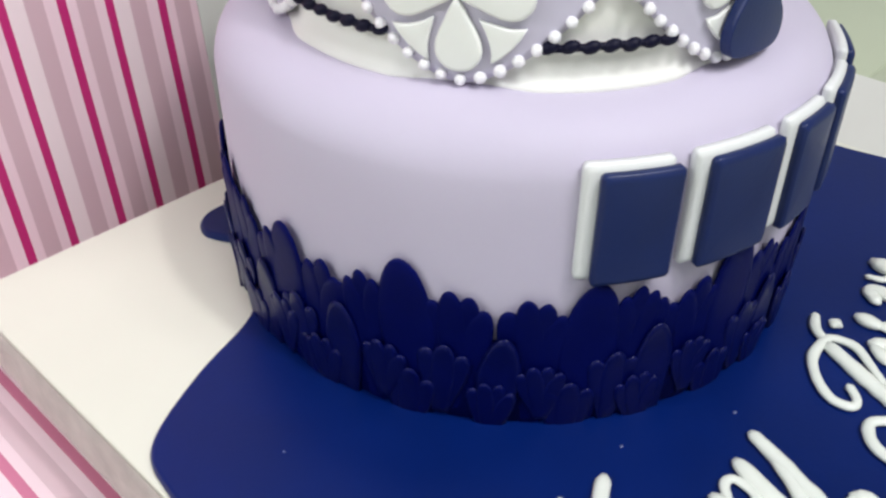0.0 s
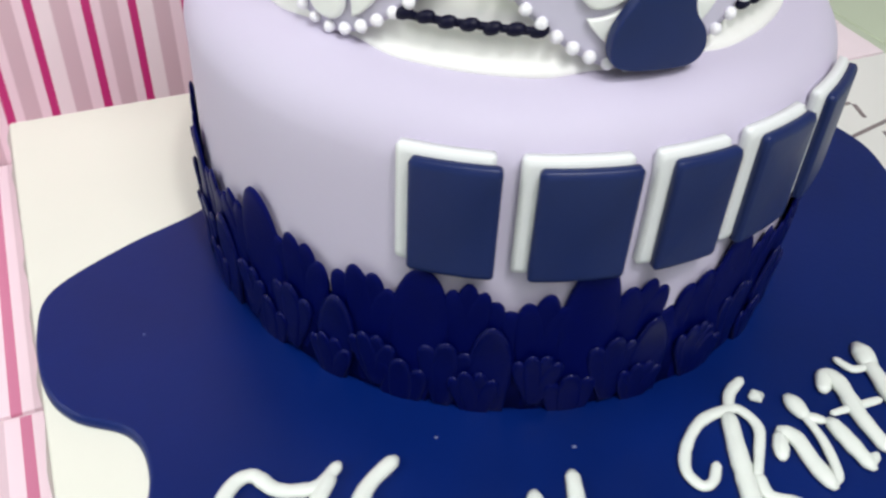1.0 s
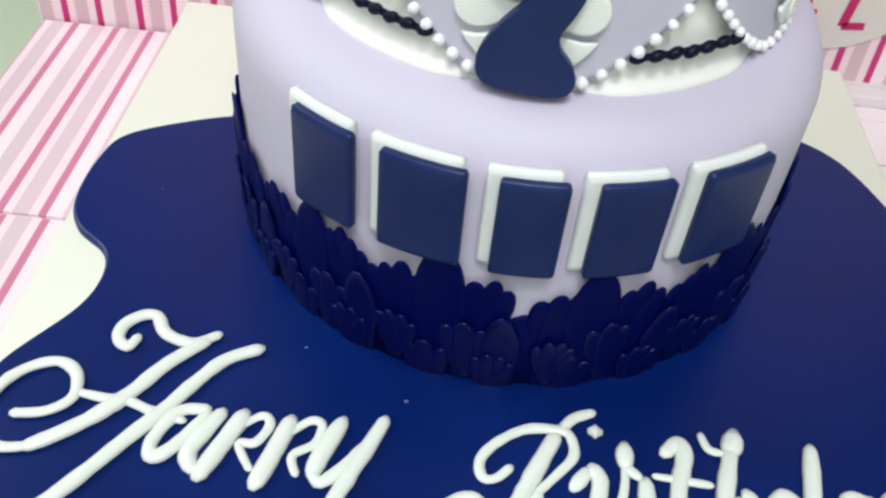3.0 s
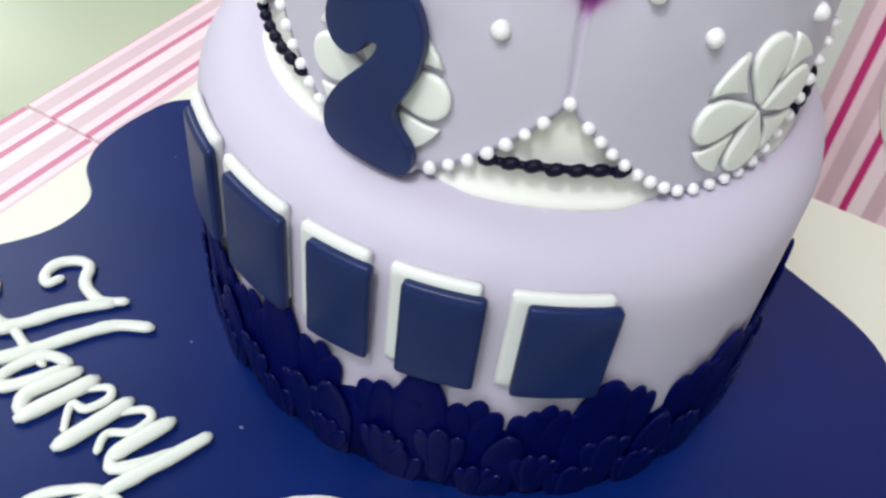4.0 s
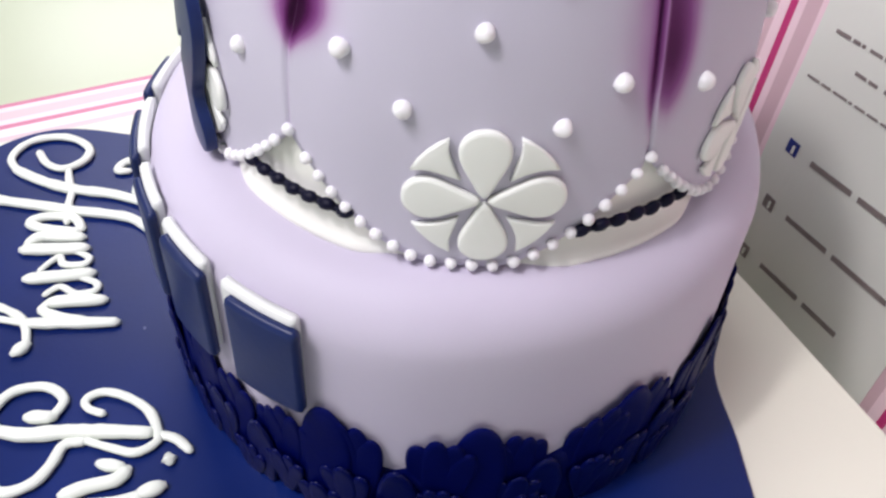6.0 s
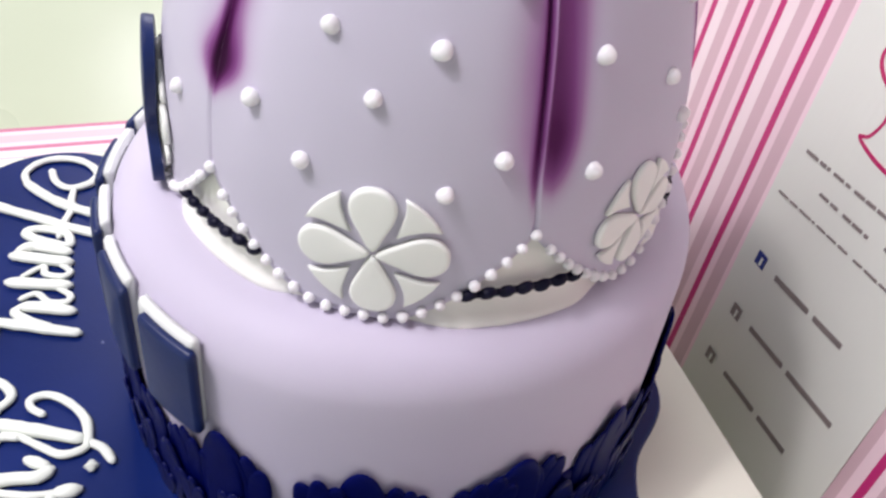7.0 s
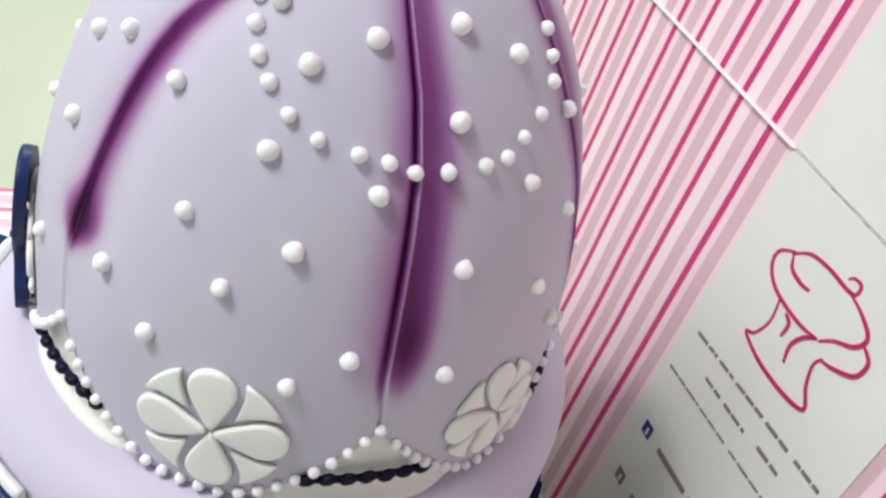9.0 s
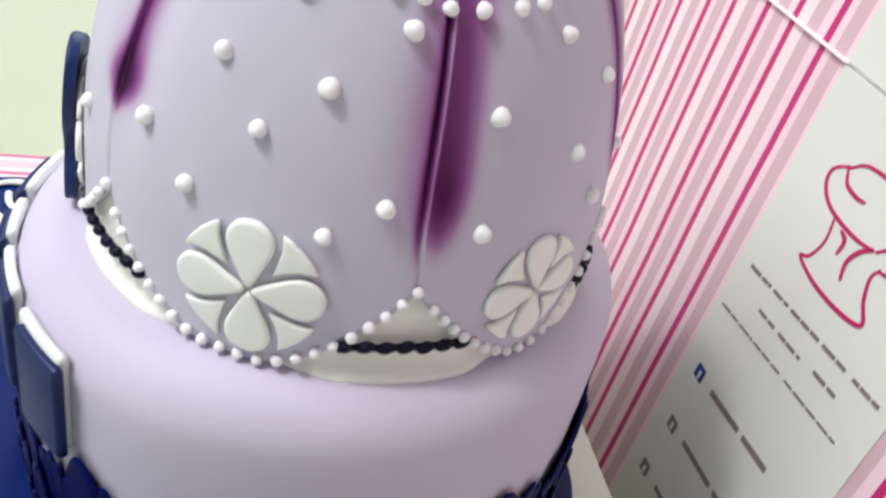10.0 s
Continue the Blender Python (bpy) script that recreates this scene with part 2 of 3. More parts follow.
def sheet(name, x0, x1, z0, z1, y, thick, material, label="", bulge=0.0, matrix=None, nx=24, nz=16):
    """A card panel in its own x and z, its face at y, bowed by bulge."""
    bm = bmesh.new()
    grid = [[], []]
    for s, off in ((0, y), (1, y + thick)):
        for i in range(nx + 1):
            for k in range(nz + 1):
                u, v = i / nx, k / nz
                b = bulge * math.sin(math.pi * v) + 0.0006 * noise.noise((u * 5, v * 5, s * 0))
                grid[s].append(bm.verts.new((x0 + (x1 - x0) * u, off + b, z0 + (z1 - z0) * v)))
    at = lambda s, i, k: grid[s][i * (nz + 1) + k]
    for i in range(nx):
        for k in range(nz):
            bm.faces.new((at(0, i, k), at(0, i + 1, k), at(0, i + 1, k + 1), at(0, i, k + 1)))
            bm.faces.new((at(1, i, k), at(1, i, k + 1), at(1, i + 1, k + 1), at(1, i + 1, k)))
    for i in range(nx):
        bm.faces.new((at(0, i, 0), at(1, i, 0), at(1, i + 1, 0), at(0, i + 1, 0)))
        bm.faces.new((at(0, i, nz), at(0, i + 1, nz), at(1, i + 1, nz), at(1, i, nz)))
    for k in range(nz):
        bm.faces.new((at(0, 0, k), at(0, 0, k + 1), at(1, 0, k + 1), at(1, 0, k)))
        bm.faces.new((at(0, nx, k), at(1, nx, k), at(1, nx, k + 1), at(0, nx, k + 1)))
    bmesh.ops.recalc_face_normals(bm, faces=bm.faces[:])
    ob = part(name, bm, material, box, label, smooth=False)
    ob.matrix_local = matrix or wall_frame
    return ob


back = sheet("back_panel", -0.275, 0.33, -0.0275, FOLD - 0.0005, 0.0, 0.002, wall_card, "pink and magenta striped back panel")
lid_frame = wall_frame @ pose(0, 0, FOLD, -2.0, 0, 0)
lid = sheet("lid_panel", -0.275, 0.33, 0.0005, 0.25, 0.0, 0.002, wall_card, "striped lid panel above the crease", matrix=lid_frame)
for c0, c1, r in ((-0.275, -0.0198, 0.0024), (-0.0192, 0.0842, 0.0006), (0.0848, 0.33, 0.0024)):
    crease = part("crease", tube_bm([(c0 + (c1 - c0) * i / 8, -0.0002, 0) for i in range(9)], [r] * 9, 0.3), card_edge if r > 0.001 else card_white, box, "pale crease between panels")
    crease.matrix_local = lid_frame
band = sheet("label_band", -0.0195, 0.0845, -0.0275, FOLD - 0.0006, -0.0008, 0.0006, card_white, "white printed label band")
sheet("label_band", -0.0195, 0.0845, 0.0006, 0.25, -0.0008, 0.0006, card_white, "white label band over the lid", matrix=lid_frame)


def flap(name, x0, x1, y0, y1, material, z=FLOOR_Z, label=""):
    bm = box_bm(x0, x1, y0, y1, z - 0.002, z, 0.0004)
    return part(name, bm, material, box, label, smooth=False)


flap("floor_flap", -0.272, -0.125, 0.003, 0.165, floor_card, label="striped bottom flap")
flap("floor_flap", 0.185, 0.33, 0.112, 0.165, card_edge, label="blank pale pink bottom flap")
flap("front_flap", -0.272, -0.125, -0.32, 0.001, front_card, label="striped front flap")
flap("side_flap", 0.185, 0.36, -0.28, 0.110, card_white, label="white side flap with grey line print")
for x0, x1, y0 in ((-0.268, -0.13, -0.31), (0.19, 0.325, -0.27)):
    part("base_tray", box_bm(x0, x1, y0, 0.165, TABLE_Z, FLOOR_Z - 0.002, 0.001), card_edge, box, "folded card tray under the flaps", smooth=False)

# unprinted strip along the fold at the foot of the back panel
sheet("fold_strip", 0.10, 0.33, 0.0, 0.0150, -0.0006, 0.0005, card_edge, "pale unprinted strip along the fold")
part("fold_strip", box_bm(0.185, 0.33, 0.152, 0.1645, FLOOR_Z, FLOOR_Z + 0.0006), card_edge, box, "pale unprinted strip along the fold", smooth=False)

# printed line drawing of a cake and blank bars for the small print
PRINT_Y = -0.0013


def ink_stroke(points, width, material, parent, name="logo_stroke"):
    """A thin printed line on the label, points in mm along and up the panel."""
    line = smooth_loop([(x / 1000, z / 1000) for x, z in points], 6, False)
    bm = bmesh.new()
    n, left, right = len(line), [], []
    for i, p in enumerate(line):
        d = (line[min(i + 1, n - 1)] - line[max(i - 1, 0)]).normalized()
        w = width * (0.55 + 0.45 * math.sin(math.pi * i / (n - 1)))
        s = Vector((-d.y, d.x)) * w / 2
        left.append((bm.verts.new((p.x + s.x, PRINT_Y, p.y + s.y)), bm.verts.new((p.x + s.x, PRINT_Y + 0.0004, p.y + s.y))))
        right.append((bm.verts.new((p.x - s.x, PRINT_Y, p.y - s.y)), bm.verts.new((p.x - s.x, PRINT_Y + 0.0004, p.y - s.y))))
    for i in range(n - 1):
        bm.faces.new((left[i][0], left[i + 1][0], right[i + 1][0], right[i][0]))
        bm.faces.new((left[i][0], left[i][1], left[i + 1][1], left[i + 1][0]))
        bm.faces.new((right[i][0], right[i + 1][0], right[i + 1][1], right[i][1]))
    bmesh.ops.recalc_face_normals(bm, faces=bm.faces[:])
    return part(name, bm, material, parent, smooth=False)


for stroke in (
    [(10, 192), (3, 187), (3, 181), (9, 176), (18, 174), (31, 174), (40, 176)],
    [(9, 190), (16, 196), (27, 198), (37, 198), (42, 199), (42, 203), (38, 203), (36, 201)],
    [(41, 198), (49, 196), (56, 192), (54, 186), (46, 181), (41, 176)],
    [(57, 189), (62, 186), (61, 179), (53, 174), (47, 172)],
    [(16, 174), (18, 164), (15, 155), (11, 152), (23, 149), (37, 149), (49, 151), (53, 154), (48, 160), (45, 168), (47, 173)],
    [(34, 158), (32, 165), (35, 172), (40, 176)],
    [(10, 190), (13, 186), (20, 185), (25, 186)],
    [(22, 172), (26, 170), (26, 164)],
):
    ink_stroke(stroke, 0.0017, ink_pink, band)


def print_bar(x0, z0, x1, z1, height, material, parent, name="print_bar"):
    a, b = Vector((x0, z0)) / 1000, Vector((x1, z1)) / 1000
    bm = box_bm(0, (b - a).length, PRINT_Y, PRINT_Y + 0.0004, -height / 2000, height / 2000)
    ob = part(name, bm, material, parent, smooth=False)
    ob.matrix_local = pose(a.x, 0, a.y, 0, -math.degrees(math.atan2(b.y - a.y, b.x - a.x)), 0)
    return ob


words = random.Random(2)
for x0, z0, x1, z1, h in (
    (-10.0, 131.0, 5.8, 132.3, 1.5), (8.5, 132.5, 19.0, 133.3, 1.5), (21.7, 133.5, 41.0, 135.1, 1.5), (43.7, 135.3, 60.4, 136.6, 1.5),
    (63.0, 136.8, 78.0, 138.0, 1.5), (7.0, 121.0, 20.0, 121.8, 1.5), (22.5, 122.0, 38.0, 123.0, 1.5), (47.0, 125.0, 61.0, 126.0, 1.5),
    (-14.0, 107.0, 11.8, 109.1, 0.9), (13.5, 109.2, 35.9, 111.1, 0.9), (37.6, 111.2, 72.0, 114.0, 0.9), (7.0, 74.0, 31.4, 76.1, 2.4),
    (35.2, 76.4, 54.0, 78.0, 2.4), (8.0, 43.0, 34.0, 44.7, 2.4), (37.8, 44.9, 70.0, 47.0, 2.4), (7.0, 11.0, 32.5, 12.5, 2.4),
    (36.6, 12.7, 58.0, 14.0, 2.4),
):
    run, at = math.dist((x0, z0), (x1, z1)), 0.0
    while at < run - 1.5:
        word = run - at if h > 2 else min(run - at, words.uniform(3.5, 8.0))
        a, b = at / run, (at + word) / run
        print_bar(x0 + (x1 - x0) * a, z0 + (z1 - z0) * a, x0 + (x1 - x0) * b, z0 + (z1 - z0) * b, (1.15 if h > 2 else 1.0) * h, ink_grey, band)
        at += word + words.uniform(1.0, 1.7)
for x, z, mt in ((-5, 74, ink_blue), (-4, 42, ink_grey), (-6, 10, ink_grey)):
    bm = box_bm(x / 1000 - 0.0033, x / 1000 + 0.0033, PRINT_Y, PRINT_Y + 0.0004, z / 1000 - 0.0035, z / 1000 + 0.0035, 0.0001)
    icon = part("print_icon", bm, mt, band, smooth=False)
    part("icon_mark", box_bm(x / 1000, x / 1000 + 0.0014, PRINT_Y - 0.0003, PRINT_Y, z / 1000 - 0.0025, z / 1000 + 0.0015), card_white, icon, smooth=False)

# round badge printed on the back panel, its words left as blank bars
bm = bmesh.new()
bmesh.ops.create_circle(bm, cap_ends=True, radius=0.061, segments=64)
bmesh.ops.rotate(bm, verts=bm.verts[:], matrix=Matrix.Rotation(radians(90), 3, "X"))
badge = part("badge", bm, badge_card, box, "cream round badge with magenta bars", smooth=False)
badge.matrix_local = wall_frame @ Matrix.Translation((0.168, -0.0009, 0.094))
for x0, z0, x1, z1, h in ((-10, -40, -13, -8, 5), (-15, -40, -4, -40, 4), (12, -46, 16, -14, 5), (12, -46, 24, -45, 4), (-30, -20, -32, 10, 5)):
    ob = print_bar(x0, z0, x1, z1, h, ink_pink, badge)
    ob.location.y += 0.0006

# line print on the white side flap
for i, (x0, y0, x1, y1) in enumerate(((0.222, 0.095, 0.245, 0.092), (0.225, 0.072, 0.265, 0.070), (0.262, 0.055, 0.266, 0.068), (0.232, 0.04, 0.29, 0.052), (0.255, 0.015, 0.262, 0.04))):
    a, b = Vector((x0, y0)), Vector((x1, y1))
    ob = part("flap_print", box_bm(0, (b - a).length, -0.0012, 0.0012, 0, 0.0003), ink_grey, box, smooth=False)
    ob.matrix_local = pose(a.x, a.y, FLOOR_Z, 0, 0, math.degrees(math.atan2(b.y - a.y, b.x - a.x)))

# ---- cake board ----
cake_board = thing("cake_board", "square cream cake board covered with navy icing and piped greeting", "cake board")
BOARD = (-0.1675, 0.1675, -0.235, 0.119)
part("board", box_bm(*BOARD, -0.0250, 0.0, 0.0012), board_white, cake_board, "cream paper-covered drum board")


def edging_bm(x0, x1, y0, y1, z0, z1):
    """Crumpled paper wrapped round the board's side."""
    path = []
    for (ax, ay), (bx, by) in (((x0, y0), (x1, y0)), ((x1, y0), (x1, y1)), ((x1, y1), (x0, y1)), ((x0, y1), (x0, y0))):
        path += [(ax + (bx - ax) * i / 90, ay + (by - ay) * i / 90) for i in range(90)]
    cx, cy = (x0 + x1) / 2, (y0 + y1) / 2
    bm, rings = bmesh.new(), []
    for k in range(8):
        z = z0 + (z1 - z0) * k / 7
        ring = []
        for x, y in path:
            g = 0.0012 + 0.0011 * noise.noise((x * 110, y * 110, z * 260)) if k < 7 else 0.0002
            ring.append(bm.verts.new((x + g * (1 if x > cx else -1), y + g * (1 if y > cy else -1), z + (0.0016 * noise.noise((x * 70, y * 70, 4)) if k == 0 else 0))))
        rings.append(ring)
    n = len(path)
    for lo, hi in zip(rings, rings[1:]):
        for i in range(n):
            bm.faces.new((lo[i], lo[(i + 1) % n], hi[(i + 1) % n], hi[i]))
    bmesh.ops.recalc_face_normals(bm, faces=bm.faces[:])
    return bm


part("board_edge", edging_bm(*BOARD, -0.0245, -0.0020), shaded_side, cake_board, "crumpled paper board edge, coloured darker for shade")
part("board_support", box_bm(-0.12, 0.12, -0.17, 0.075, TABLE_Z, -0.0250, 0.002), card_white, cake_board, "plain white riser under the board")
SHEET = [(-0.060, 0.098), (-0.078, 0.096), (-0.085, 0.086), (-0.078, 0.066), (-0.086, 0.050), (-0.104, 0.031), (-0.134, 0.019), (-0.160, 0.004),
         (-0.1665, -0.014), (-0.1665, -0.038), (-0.160, -0.053), (-0.1465, -0.064), (-0.1425, -0.076), (-0.1455, -0.092), (-0.160, -0.116), (-0.165, -0.133),
         (-0.162, -0.152), (-0.150, -0.175), (-0.148, -0.200), (-0.110, -0.222), (-0.05, -0.215), (0.0, -0.224), (0.06, -0.214), (0.12, -0.222),
         (0.158, -0.19), (0.150, -0.15), (0.163, -0.10), (0.158, -0.06), (0.168, -0.02), (0.158, 0.018), (0.141, 0.045), (0.106, 0.063), (0.073, 0.076), (0.045, 0.100), (0.0, 0.104)]
loop = smooth_loop(SHEET, 8)


def sheet_bm(outline, z0, z1, round_off):
    bm = bmesh.new()
    n = len(outline)
    rings = []
    for k, z in ((0, z0), (0, z0 + (z1 - z0) * 0.5), (round_off * 0.4, z0 + (z1 - z0) * 0.88), (round_off, z1)):
        ring = []
        for i, p in enumerate(outline):
            d = (outline[(i + 1) % n] - outline[i - 1]).normalized()
            ring.append(bm.verts.new((p.x - d.y * k, p.y + d.x * k, z)))
        rings.append(ring)
    for lo, hi in zip(rings, rings[1:]):
        for i in range(n):
            bm.faces.new((lo[i], lo[(i + 1) % n], hi[(i + 1) % n], hi[i]))
    for tri in tessellate_polygon([[v.co for v in rings[-1]]]):
        bm.faces.new([rings[-1][i] for i in tri])
    bmesh.ops.recalc_face_normals(bm, faces=bm.faces[:])
    return bm


part("icing_sheet", sheet_bm(loop, 0.0002, 0.0032, 0.0014), navy_sheet, cake_board, "smooth navy blue icing sheet", smooth=False)
for x, y, r in ((-0.028, -0.1165, 0.0006), (-0.064, -0.099, 0.0005), (0.084, -0.165, 0.0012), (0.09, -0.172, 0.0005), (-0.135, -0.028, 0.0004)):
    bm = bmesh.new()
    bmesh.ops.create_icosphere(bm, subdivisions=2, radius=r, matrix=Matrix.Translation((x, y, 0.0032)) @ Matrix.Diagonal((1.4, 1, 0.25, 1)))
    part("icing_fleck", bm, fleck, cake_board)

# piped greeting: strokes in mm, with a thick and a thin nozzle
ICE_Z = 0.0045


def piped(name, strokes):
    bm = bmesh.new()
    for radius, pts in strokes:
        line = smooth_loop([(x / 1000, y / 1000, ICE_Z) for x, y in pts], 5, False)
        n = len(line)
        radii = [radius / 1000 * (1.24 + 0.15 * noise.noise((p.x * 160, p.y * 160, radius)) + 0.14 * noise.noise((p.x * 520, p.y * 520, radius))) * (0.82 + 0.18 * min(1, 4 * min(i, n - 1 - i) / n)) for i, p in enumerate(line)]
        tube_bm(line, radii, 0.64, 8, bm)
    return part(name, bm, icing, cake_board, "piped white icing letter")


piped("letter_H", [
    (1.9, [(-120, -104), (-122, -108), (-126, -105), (-126, -99), (-121, -94), (-116, -94), (-112, -100), (-106, -103), (-100, -103), (-94, -99)]),
    (2.3, [(-97, -102), (-107, -113), (-115, -126), (-123, -136), (-132, -144), (-139, -149)]),
    (1.7, [(-139, -149), (-147, -150), (-154, -145), (-157, -137), (-155, -127), (-149, -120), (-141, -117), (-134, -121), (-132, -130), (-138, -136), (-147, -138)]),
    (1.5, [(-130, -128), (-122, -129), (-115, -129), (-106, -132), (-96, -134)]),
    (2.2, [(-79, -103), (-89, -109), (-96, -119), (-103, -131), (-111, -143), (-118, -154), (-125, -164), (-131, -170)])])
piped("letter_a", [(2.0, [(-90, -129), (-98, -131), (-103, -142), (-101, -148), (-95, -142), (-89, -131)]), (2.4, [(-85, -130), (-91, -144), (-89, -150)])])
piped("letter_p", [(2.6, [(-78, -130), (-82, -141), (-86, -152)]), (1.3, [(-78, -134), (-72, -129), (-69, -132), (-72, -139), (-77, -140), (-72, -148)])])
piped("letter_p", [(2.6, [(-63, -130), (-66, -142), (-69, -153)]), (1.3, [(-63, -135), (-57, -129), (-53, -130), (-54, -137), (-60, -142), (-58, -148)])])
piped("letter_y", [(2.4, [(-47, -128), (-51, -139), (-53, -147)]), (1.8, [(-53, -147), (-50, -150), (-44, -144), (-39, -136)]),
                   (2.2, [(-34, -126), (-40, -142), (-46, -157)]), (1.5, [(-46, -157), (-56, -171), (-62, -173), (-60, -167), (-51, -159), (-43, -157), (-35, -158)]),
                   (2.3, [(-35, -158), (-33, -162)])])
piped("letter_B", [
    (1.5, [(6, -138), (2, -142), (-2, -142), (-3, -136), (2, -129), (11, -123), (21, -122), (25, -124), (26, -131), (21, -138), (15, -145)]),
    (1.6, [(32, -114), (26, -117), (22, -122)]),
    (2.5, [(20, -125), (14, -138), (9, -150), (5, -163), (0, -171)]),
    (1.7, [(0, -171), (-8, -173), (-15, -165), (-13, -154), (-5, -149), (1, -154)]), (2.2, [(1, -154), (-2, -161)]),
    (1.8, [(15, -146), (14, -152), (20, -157), (25, -164), (24, -174), (13, -179), (5, -174)])])
piped("letter_i", [(2.0, [(26, -142), (30, -136)]), (2.3, [(32, -135), (34, -139), (33, -147), (33, -155)]), (1.3, [(33, -155), (37, -153), (41, -142), (42, -131)])])
piped("letter_dot", [(2.2, [(32.5, -121), (33.5, -121)])])
piped("letter_r", [(2.4, [(42, -126), (42, -132)]), (1.5, [(42, -133), (46, -136)]), (2.3, [(48, -138), (48, -146), (48, -154)]), (1.3, [(48, -154), (52, -152)])])
piped("letter_t", [(2.4, [(55, -126), (59, -122), (61, -126), (58, -139), (57, -151)]), (1.6, [(57, -151), (60, -156), (64, -154)]), (1.2, [(51, -135), (68, -136)])])
piped("letter_h", [(1.2, [(67, -118), (69, -123), (74, -124)]), (3.0, [(77.5, -117), (77, -119.5), (76, -123)]), (2.5, [(76, -123), (72, -140), (70, -154)]),
                   (1.3, [(72, -145), (76, -140)]), (2.1, [(79, -138), (81, -143), (79, -151)]), (1.3, [(79, -151), (80, -156), (85, -154)])])
piped("letter_d", [(2.1, [(94, -139), (90, -137), (86, -142), (86, -149)]), (1.4, [(86, -149), (90, -152), (95, -146)]), (2.4, [(102, -119), (100, -133), (97, -148)]), (1.3, [(97, -148), (101, -150), (104, -146)])])
piped("letter_a", [(2.1, [(116, -136), (111, -135), (107, -141), (107, -148)]), (1.4, [(107, -148), (111, -150), (115, -144)]), (2.3, [(117, -136), (114, -147)]), (1.3, [(114, -147), (118, -149)])])
piped("letter_y", [(2.3, [(123, -134), (121, -146)]), (1.4, [(121, -146), (125, -148), (130, -140)]), (2.3, [(133, -132), (128, -150), (123, -163)]), (1.4, [(123, -163), (117, -166), (118, -160), (128, -153)])])

# ---- cake ----
cake = thing("cake", "two-tier lavender fondant cake with domed dress top", "cake")
TIER_R, TIER_TOP = 0.1035, 0.1034


def shoulder():
    prof = [(TIER_R - 0.0005, 0.003), (TIER_R, 0.02), (TIER_R, 0.05), (TIER_R, 0.078)]
    for i in range(1, 13):
        a = math.pi / 2 * i / 12
        prof.append((TIER_R - 0.0195 * (1 - math.cos(a)), 0.085 + (TIER_TOP - 0.085) * math.sin(a)))
    return prof + [(0.07, TIER_TOP + 0.0004), (0.02, TIER_TOP + 0.0004)]


def sunken(az):
    """How far the drum's side lies inside a true circle, by azimuth in degrees."""
    off = (az - 28 + 180) % 360 - 180
    return 0.0068 * math.exp(-(off / 54) ** 4)


def uneven(a, r, z):
    r -= sunken(math.degrees(a)) * max(0.0, (r - 0.07) / 0.0335)
    return r + 0.0006 * noise.noise((3 * math.cos(a), 3 * math.sin(a), z * 25)), z + (0.0008 * noise.noise((2 * math.cos(a), 2 * math.sin(a), 7)) if z > 0.09 else 0)


tier = part("lower_tier", lathe_bm(shoulder(), 144, uneven), lavender, cake, "smooth lavender fondant drum with rounded rim")

# frill of leaves round the foot
part("foot_band", lathe_bm([(0.1035, 0.003), (0.1050, 0.004), (0.1052, 0.022), (0.1048, 0.034), (0.1034, 0.036)], 120,
                           lambda a, r, z: (r - sunken(math.degrees(a)) + 0.0005 * noise.noise((9 * math.cos(a), 9 * math.sin(a), z * 90)), z + (0.002 * math.sin(a * 41) if z > 0.03 else 0))), navy, tier, "navy fondant band under the leaves")


def blade(half, height, point=2.3, n=12):
    """Outline of one leaf finger, its foot at the origin: point 2 is round, less is sharper."""
    side = []
    for i in range(n):
        v = 1 - (1 - i / n) ** 2
        side.append((half * min(1.0, 0.62 + 0.7 * v) * max(0.0, 1 - max(0.0, (v - 0.5) / 0.5) ** point) ** 0.5, v * height))
    return side + [(0.0003, height), (-0.0003, height)] + [(-w, h) for w, h in reversed(side)]


def frond_bm(fingers, r0, thick, lean, point=2.3):
    """A cut leaf that hugs the drum and curls away from it at the tips: fingers of (tilt in degrees, half width, height)."""
    bm = bmesh.new()
    tall = max(f[2] for f in fingers)
    for k, (tilt, half, height) in enumerate(fingers):
        c, sn = math.cos(radians(tilt)), math.sin(radians(tilt))
        turned = [(x * c + y * sn, y * c - x * sn) for x, y in blade(half, height, point)]

        def warp(x, y, h, step=0.00025 * (k % 2)):
            r = r0 + h + step + lean * max(0.0, y / tall) ** 3
            return (r * math.cos(x / r0), r * math.sin(x / r0), y)

        piece = pillow_bm(turned, thick, 0.3, 0.16, warp)
        scrap = bpy.data.meshes.new("scrap")
        piece.to_mesh(scrap)
        piece.free()
        bm.from_mesh(scrap)
        bpy.data.meshes.remove(scrap)
    return bm


big = part("leaf", frond_bm([(0, 0.0088, 0.056)], 0.1048, 0.0012, 0.0008), navy, tier, "large pointed navy fondant leaf")
crowns = [part("leaf", frond_bm(fingers, 0.1040, 0.0010, 0.5 * lean, 4.0), navy, tier, "ragged scalloped navy fondant leaf")
          for fingers, lean in (
              ([(-10, 0.0046, 0.0455), (-3.5, 0.0042, 0.0485), (3, 0.0044, 0.0515), (9.5, 0.0046, 0.0475)], 0.0030),
              ([(-9.5, 0.0048, 0.0465), (-2.5, 0.0044, 0.0505), (4, 0.0042, 0.0490), (10, 0.0044, 0.0450)], 0.0036),
              ([(-10.5, 0.0042, 0.0450), (-5, 0.0036, 0.0480), (0, 0.0038, 0.0510), (5, 0.0036, 0.0490), (10, 0.0044, 0.0460)], 0.0040),
              ([(-9.5, 0.0048, 0.0445), (-2.5, 0.0046, 0.0480), (4.5, 0.0040, 0.0500), (10, 0.0044, 0.0470)], 0.0028))]
